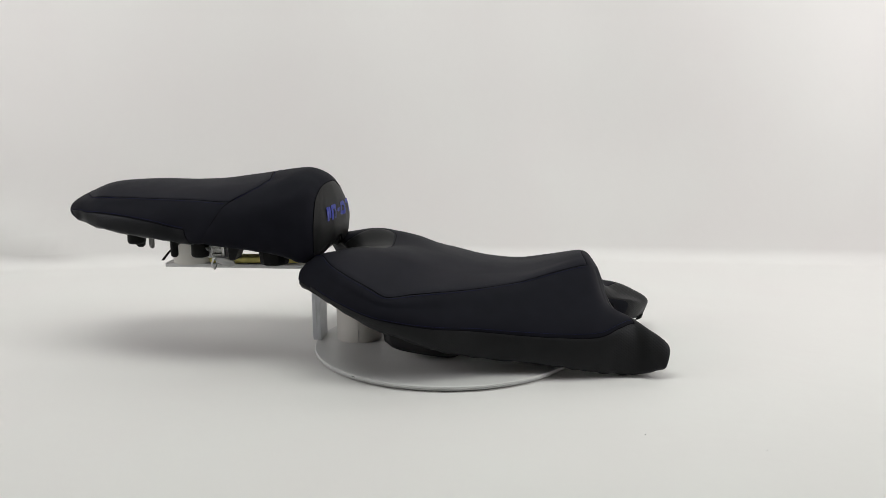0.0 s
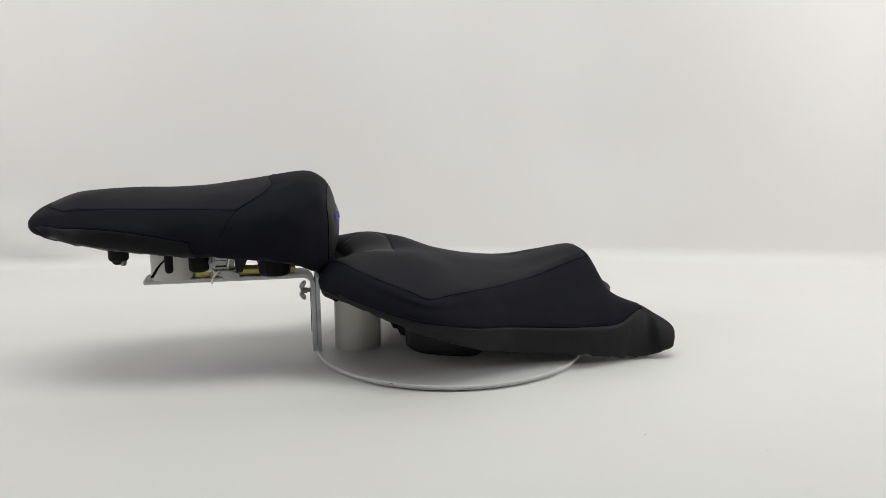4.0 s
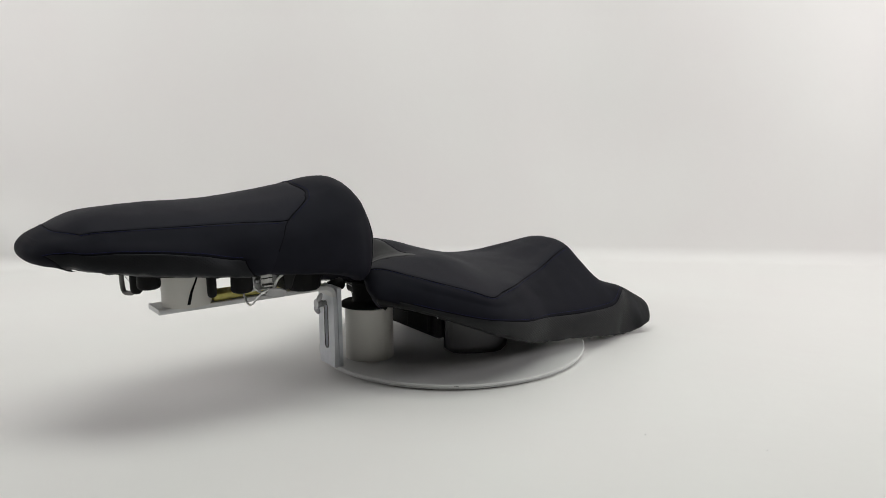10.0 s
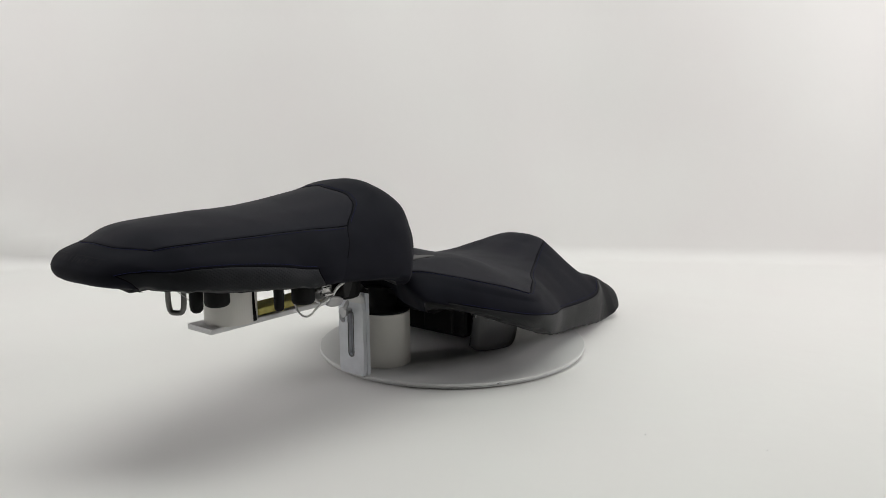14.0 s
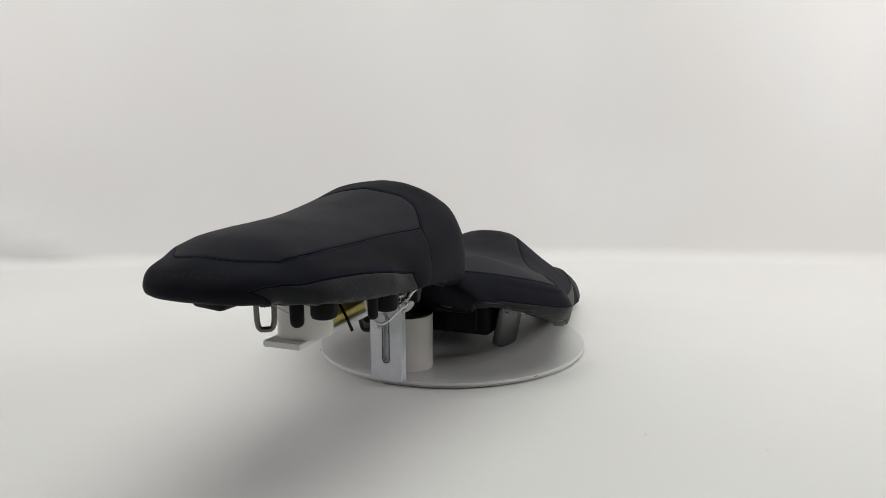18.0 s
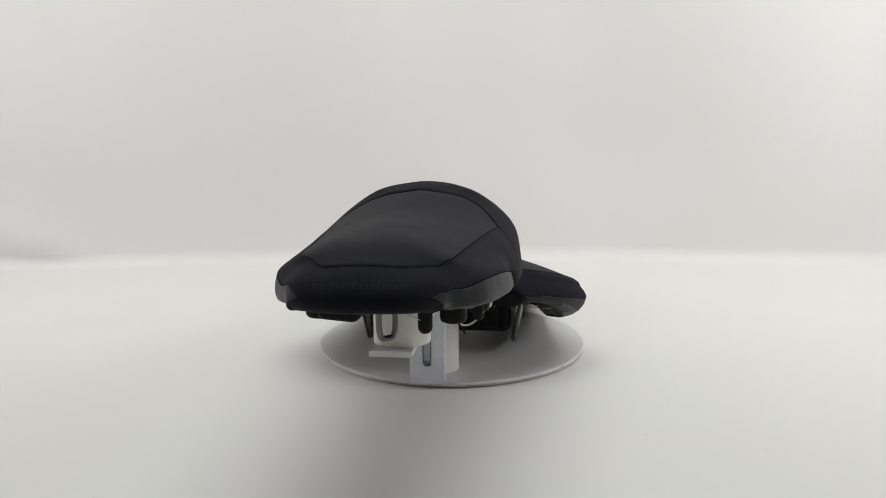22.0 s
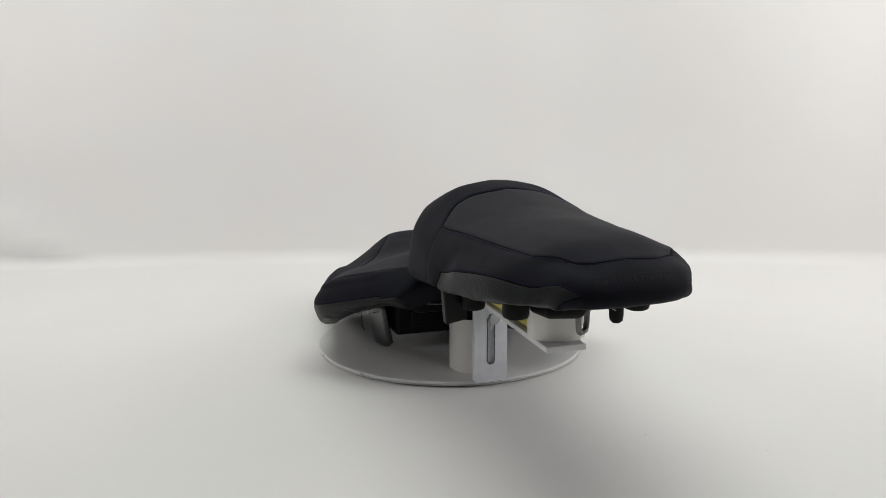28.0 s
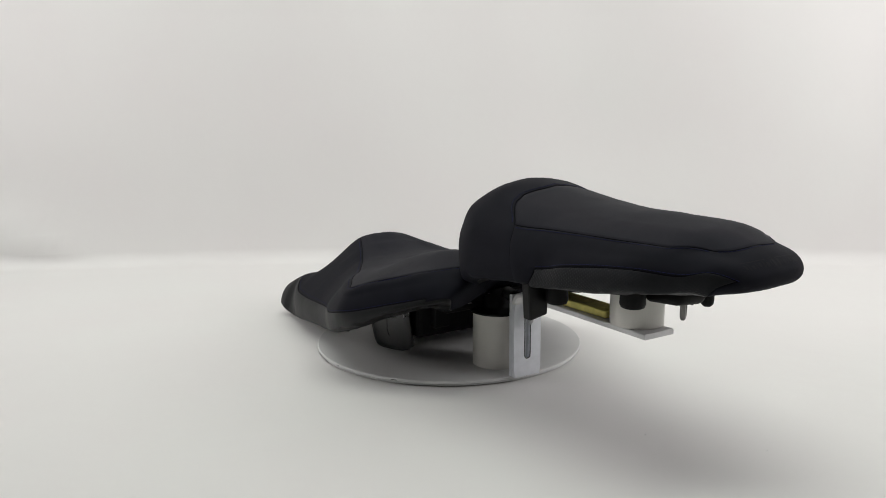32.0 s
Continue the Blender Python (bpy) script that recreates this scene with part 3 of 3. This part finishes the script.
        return Vector((x, float(flat[near, 1].max()) + 0.0009, z))

    def blue(x, z, w, h):
        grid = [[bm.verts.new(face_spot(x - w * i / 3 - 0.25 * h * j / 3, z + h * j / 3)) for i in range(4)] for j in range(4)]
        for j in range(3):
            for i in range(3):
                bm.faces.new((grid[j][i], grid[j][i + 1], grid[j + 1][i + 1], grid[j + 1][i]))

    for x, z, w, h in ((0.057, 0.164, 0.0052, 0.017), (0.050, 0.167, 0.0052, 0.014), (0.043, 0.164, 0.0052, 0.017), (0.032, 0.165, 0.005, 0.013), (0.038, 0.177, 0.016, 0.005),
                       (0.018, 0.171, 0.009, 0.0048), (0.005, 0.165, 0.005, 0.016), (-0.008, 0.165, 0.005, 0.016), (0.005, 0.165, 0.015, 0.0048), (0.001, 0.177, 0.015, 0.005),
                       (-0.025, 0.177, 0.019, 0.005), (-0.036, 0.165, 0.006, 0.014)):
        blue(x - 0.006, z + 0.003, w, h)
    part("printed_mark", bm, M_LOGO, top, "blue slanted print")
    # worn embossed mark across the tail, in plain bars
    bm = bmesh.new()
    def emboss(side, s0, s1, r0, r1):
        grid = []
        for j in range(4):
            line = []
            for i in range(4):
                s, r = s0 + (s1 - s0) * i / 3, r0 + (r1 - r0) * j / 3
                line.append(bm.verts.new(PILLION.place(PILLION.skin(s, r, side, 0.00015), side)))
            grid.append(line)
        for j in range(3):
            for i in range(3):
                bm.faces.new((grid[j][i], grid[j][i + 1], grid[j + 1][i + 1], grid[j + 1][i]))

    for side in (1, -1):
        for r0, w, low, high in ((0.08, 0.10, 2.50, 2.92), (0.27, 0.05, 2.56, 2.84), (0.40, 0.14, 2.52, 2.80), (0.62, 0.06, 2.50, 2.93), (0.78, 0.12, 2.60, 2.86),
                                 (0.99, 0.05, 2.50, 2.86), (1.12, 0.15, 2.54, 2.78), (1.36, 0.06, 2.50, 2.92), (1.50, 0.10, 2.58, 2.84)):
            emboss(side, low, high, r0, r0 + w)
        emboss(side, 2.97, 3.02, 0.05, 1.62)
    part("embossed_mark", bm, M_EMBOSS, top, "faint embossed black mark", smooth=True)
    return top


# ---- rider seat ----
RIDER = Hull([
    [(0, -0.118, 0.088), (0.03, -0.13, 0.088), (0.055, -0.146, 0.088), (0.08, -0.156, 0.087), (0.092, -0.157, 0.086), (0.095, -0.153, 0.085), (0.088, -0.145, 0.085)],
    [(0, -0.128, 0.11), (0.032, -0.142, 0.1175), (0.06, -0.16, 0.119), (0.087, -0.171, 0.112), (0.103, -0.171, 0.104), (0.106, -0.167, 0.095), (0.095, -0.155, 0.088)],
    [(0, -0.122, 0.119), (0.036, -0.132, 0.1275), (0.074, -0.148, 0.1285), (0.106, -0.155, 0.117), (0.123, -0.152, 0.1), (0.124, -0.149, 0.092), (0.11, -0.136, 0.088)],
    [(0, -0.105, 0.1255), (0.05, -0.11, 0.1325), (0.116, -0.125, 0.123), (0.139, -0.123, 0.108), (0.153, -0.118, 0.09), (0.152, -0.115, 0.081), (0.135, -0.104, 0.076)],
    [(0, -0.078, 0.1275), (0.066, -0.079, 0.1315), (0.149, -0.085, 0.11), (0.167, -0.082, 0.095), (0.176, -0.078, 0.079), (0.171, -0.073, 0.064), (0.152, -0.064, 0.058)],
    [(0, -0.045, 0.1275), (0.074, -0.046, 0.1265), (0.16, -0.052, 0.1), (0.175, -0.05, 0.087), (0.182, -0.048, 0.073), (0.173, -0.036, 0.052), (0.155, -0.03, 0.045)],
    [(0, 0, 0.118), (0.066, 0, 0.112), (0.137, 0, 0.0975), (0.157, 0, 0.082), (0.171, 0, 0.063), (0.167, 0, 0.039), (0.15, 0, 0.035)],
    [(0, 0.05, 0.108), (0.0504, 0.05, 0.104), (0.1024, 0.05, 0.095), (0.1294, 0.05, 0.079), (0.1514, 0.05, 0.056), (0.1494, 0.05, 0.0265), (0.1354, 0.05, 0.0245)],
    [(0, 0.1, 0.105), (0.0396, 0.1, 0.102), (0.0755, 0.1, 0.098), (0.1085, 0.1, 0.079), (0.1415, 0.1, 0.05), (0.1425, 0.1, 0.0215), (0.1285, 0.1, 0.0195)],
    [(0, 0.145, 0.1145), (0.0301, 0.145, 0.112), (0.0558, 0.145, 0.107), (0.0935, 0.148, 0.081), (0.1347, 0.152, 0.046), (0.1367, 0.152, 0.0155), (0.1227, 0.152, 0.0135)],
    [(0, 0.1785, 0.1212), (0.02, 0.1805, 0.1197), (0.0396, 0.185, 0.1125), (0.0773, 0.1925, 0.082), (0.1266, 0.198, 0.0455), (0.1295, 0.194, 0.0095), (0.1135, 0.194, 0.0075)],
    [(0, 0.1955, 0.106), (0.014, 0.1975, 0.104), (0.029, 0.199, 0.0965), (0.062, 0.2075, 0.073), (0.1137, 0.224, 0.053), (0.1236, 0.22, 0.007), (0.1076, 0.22, 0.005)],
    [(0, 0.2035, 0.085), (0.014, 0.2065, 0.083), (0.031, 0.2085, 0.076), (0.06, 0.2175, 0.062), (0.1024, 0.241, 0.055), (0.1216, 0.246, 0.007), (0.1064, 0.243, 0.005)],
    [(0.03, 0.206, 0.052), (0.035, 0.211, 0.052), (0.046, 0.222, 0.052), (0.073, 0.238, 0.0495), (0.1055, 0.259, 0.0475), (0.1250, 0.262, 0.011), (0.1082, 0.26, 0.007)],
    [(0.0509, 0.228, 0.038), (0.057, 0.239, 0.038), (0.0691, 0.258, 0.038), (0.0905, 0.271, 0.0335), (0.1115, 0.2825, 0.0310), (0.1215, 0.279, 0.0135), (0.1087, 0.274, 0.008)],
    [(0.0621, 0.225, 0.012), (0.0682, 0.235, 0.012), (0.0767, 0.25, 0.012), (0.0903, 0.263, 0.012), (0.1035, 0.269, 0.012), (0.1085, 0.268, 0.008), (0.1032, 0.262, 0.004)],
])
RIDER.twist, RIDER.roll, RIDER.hitch = 0.068, 0.065, 0.035
RIDER.crown, RIDER.nose = 0.008, 0.003
RIDER.bends = ((0, 5, 0.5, 2, 1.9, 0.0, 0.12), (-1, 10, 2.5, 2, 1.9, 0.0, -0.25))


def rider_seat():
    top = new("rider_seat")
    tagged(top, "black vinyl motorcycle rider seat with navy stitching", "motorcycle seat")

    def region(s, r, side):
        if r > 5.2 or s < 5 and r > 4.3 + 1.7 * max(0.0, (s - 2) / 3):
            return "pan_rim/" + ("a" if side > 0 else "b")
        if (s > 12 and r > 1.5) or (r > 4 and s > 2):
            return "lower_panel/" + ("a" if side > 0 else "b")
        if r < 2 and 0.86 < s < 10:
            return "top_panel"
        return "cover"

    for name, bm in panels(RIDER, region).items():
        name = name.split("/")[0]
        mat = {"top_panel": M_GRIP, "lower_panel": M_LOWER, "cover": M_SIDE, "pan_rim": M_PLASTIC}[name]
        part(name, bm, mat, top, {"top_panel": "dark grey grained vinyl", "lower_panel": "dotted grey vinyl", "cover": "matt black vinyl", "pan_rim": "black plastic rim under the cover"}[name], smooth=True)
    bm = bmesh.new()
    for side in (1, -1):
        stitch_line(bm, RIDER, [(1.3, 2.1), (10, 2.1)], side)
        stitch_line(bm, RIDER, [(2.4, 3.9), (12, 3.9)], side)
    tagged(part("stitching", bm, M_THREAD, top, "navy thread"), kind="stuff")
    bm = bmesh.new()
    grid = []
    for i in range(25):
        w = i / 24
        line = []
        for j in range(33):
            u = -1 + 2 * j / 32
            s = 1.15 + 3.15 * (1 - 0.45 * abs(u) ** 7) * w
            r = 0.93 * abs(u)
            edge = max(0.0, 1 - min(1 - abs(u), 1 - w) * 14)
            p = RIDER.at(s, r) + RIDER.normal(s, r) * (0.0005 - 0.0012 * edge)
            line.append(bm.verts.new(RIDER.place(p, 1 if u >= 0 else -1)))
        grid.append(line)
    for a, b in zip(grid, grid[1:]):
        for j in range(32):
            bm.faces.new((a[j], a[j + 1], b[j + 1], b[j]))
    edge_line = [line[0].co.copy() for line in grid[6:]] + [v.co.copy() for v in grid[-1][1:-1]] + [line[-1].co.copy() for line in reversed(grid[6:])]
    part("rear_patch", bm, M_PATCH, top, "smooth grey vinyl patch behind the saddle", smooth=True)
    part("seam", rod(edge_line, 0.0007, 6), M_SEAM, top, smooth=True)
    for side in (1, -1):
        for path in ([(1.0, 2), (10, 2), (10, 0)], [(2.0, 4), (12, 4)], [(12, 4), (12, 1.5)]):
            seam(RIDER, path, side, top)
    base_pan(RIDER, 0.0, 11, 6, 0.045, M_PLASTIC, top)
    for s in (1, -1):
        bm = bmesh.new()
        bmesh.ops.create_grid(bm, x_segments=10, y_segments=8, size=1)
        for v in bm.verts:
            u, w = v.co.x, (v.co.y + 1) / 2          # along the seat, and up
            low = 0.0085 - 0.007 * u + 0.008 * abs(u) ** 6
            y = -0.020 + (0.048 + 0.006 * w) * u
            v.co = (s * (0.093 + 0.010 * w + 0.004 * (1 - u * u)), y, low + (0.072 - low) * w)
        geom = bmesh.ops.extrude_face_region(bm, geom=bm.faces[:])
        for v in geom["geom"]:
            if isinstance(v, bmesh.types.BMVert):
                v.co.x -= s * 0.0035
        part("support_tab", bm, M_GLOSS, top, "glossy black plastic tab", smooth=True)
    part("loose_thread", rod([(-0.128, -0.070, 0.064), (-0.1285, -0.071, 0.052), (-0.127, -0.0705, 0.046), (-0.125, -0.070, 0.043)], 0.0005, 5), M_PLASTIC, top, "loose black thread end")
    bm = box(-0.088, 0.088, -0.076, 0.05, 0.033, 0.09, 0.006)
    box(-0.072, 0.072, -0.112, -0.07, 0.069, 0.092, 0.005, bm=bm)
    box(-0.070, -0.048, -0.084, -0.070, 0.045, 0.080, 0.002, bm=bm)
    box(0.030, 0.074, -0.082, -0.070, 0.040, 0.070, 0.002, bm=bm)
    part("under_tray", bm, M_RUBBER, top, "dark moulded tray under the seat")
    for pts in (((-0.060, -0.114, 0.081), (-0.048, -0.1145, 0.080), (-0.036, -0.114, 0.079)), ((0.050, -0.114, 0.084), (0.060, -0.1145, 0.085), (0.070, -0.114, 0.084)), ((0.040, -0.114, 0.078), (0.050, -0.1145, 0.0765), (0.058, -0.114, 0.078))):
        part("wire_end", rod(pts, 0.0005, 5), M_STEEL, top, "thin bright wire end")
    for x, y, z, a in ((-0.118, -0.098, 0.072, 0.5), (-0.132, -0.088, 0.070, -0.3), (0.117, -0.096, 0.072, -0.5), (0.133, -0.086, 0.068, 0.4)):
        c, d = math.cos(a) * 0.006, math.sin(a) * 0.006
        part("staple", rod([(x - c, y - d, z + 0.003), (x - c, y - d - 0.001, z), (x + c, y + d - 0.001, z), (x + c, y + d, z + 0.003)], 0.0006, 5), M_STEEL, top, "bright wire staple")
    part("rubber_foot", lathe([(0, 0.0662), (0.030, 0.0662), (0.0325, 0.0668), (0.033, 0.0685), (0.031, 0.0705), (0.019, 0.0712), (0.0175, 0.074), (0.0175, 0.095), (0, 0.095)], 36, (-0.003, -0.120, 0)), M_RUBBER, top, smooth=True)
    part("lug", lathe([(0, 0), (0.006, 0.0004), (0.0075, 0.002), (0.0075, 0.018), (0.006, 0.02), (0, 0.02)], 20, (-0.012, -0.168, 0.093), tilt=Matrix.Rotation(radians(-80), 4, "X")), M_RUBBER, top, "round black rubber lug", smooth=True)
    return top


def dust():
    for x, y, r in ((0.196, -0.303, 0.00055), (0.301, -0.341, 0.0005)):
        bm = bmesh.new()
        bmesh.ops.create_icosphere(bm, subdivisions=2, radius=r)
        for v in bm.verts:
            v.co *= 1 + 0.4 * noise.noise(v.co * 1500)
            v.co.z = (v.co.z + r) * 0.6
        ob = part("dust_speck", bm, M_GRIME)
        ob.location = (x, y, 0.0)
        tagged(ob, "tiny dark speck of dust on the white sheet", "dust", "specks on the sheet")


sweep()
room()
dust()
moving = [turntable(), rider_seat(), pillion_seat()]


def motions():
    for thing in moving:
        walk(thing, [(t, pose(0, 0, DECK, 0, 0, a)) for t, a in TURN])


motions()
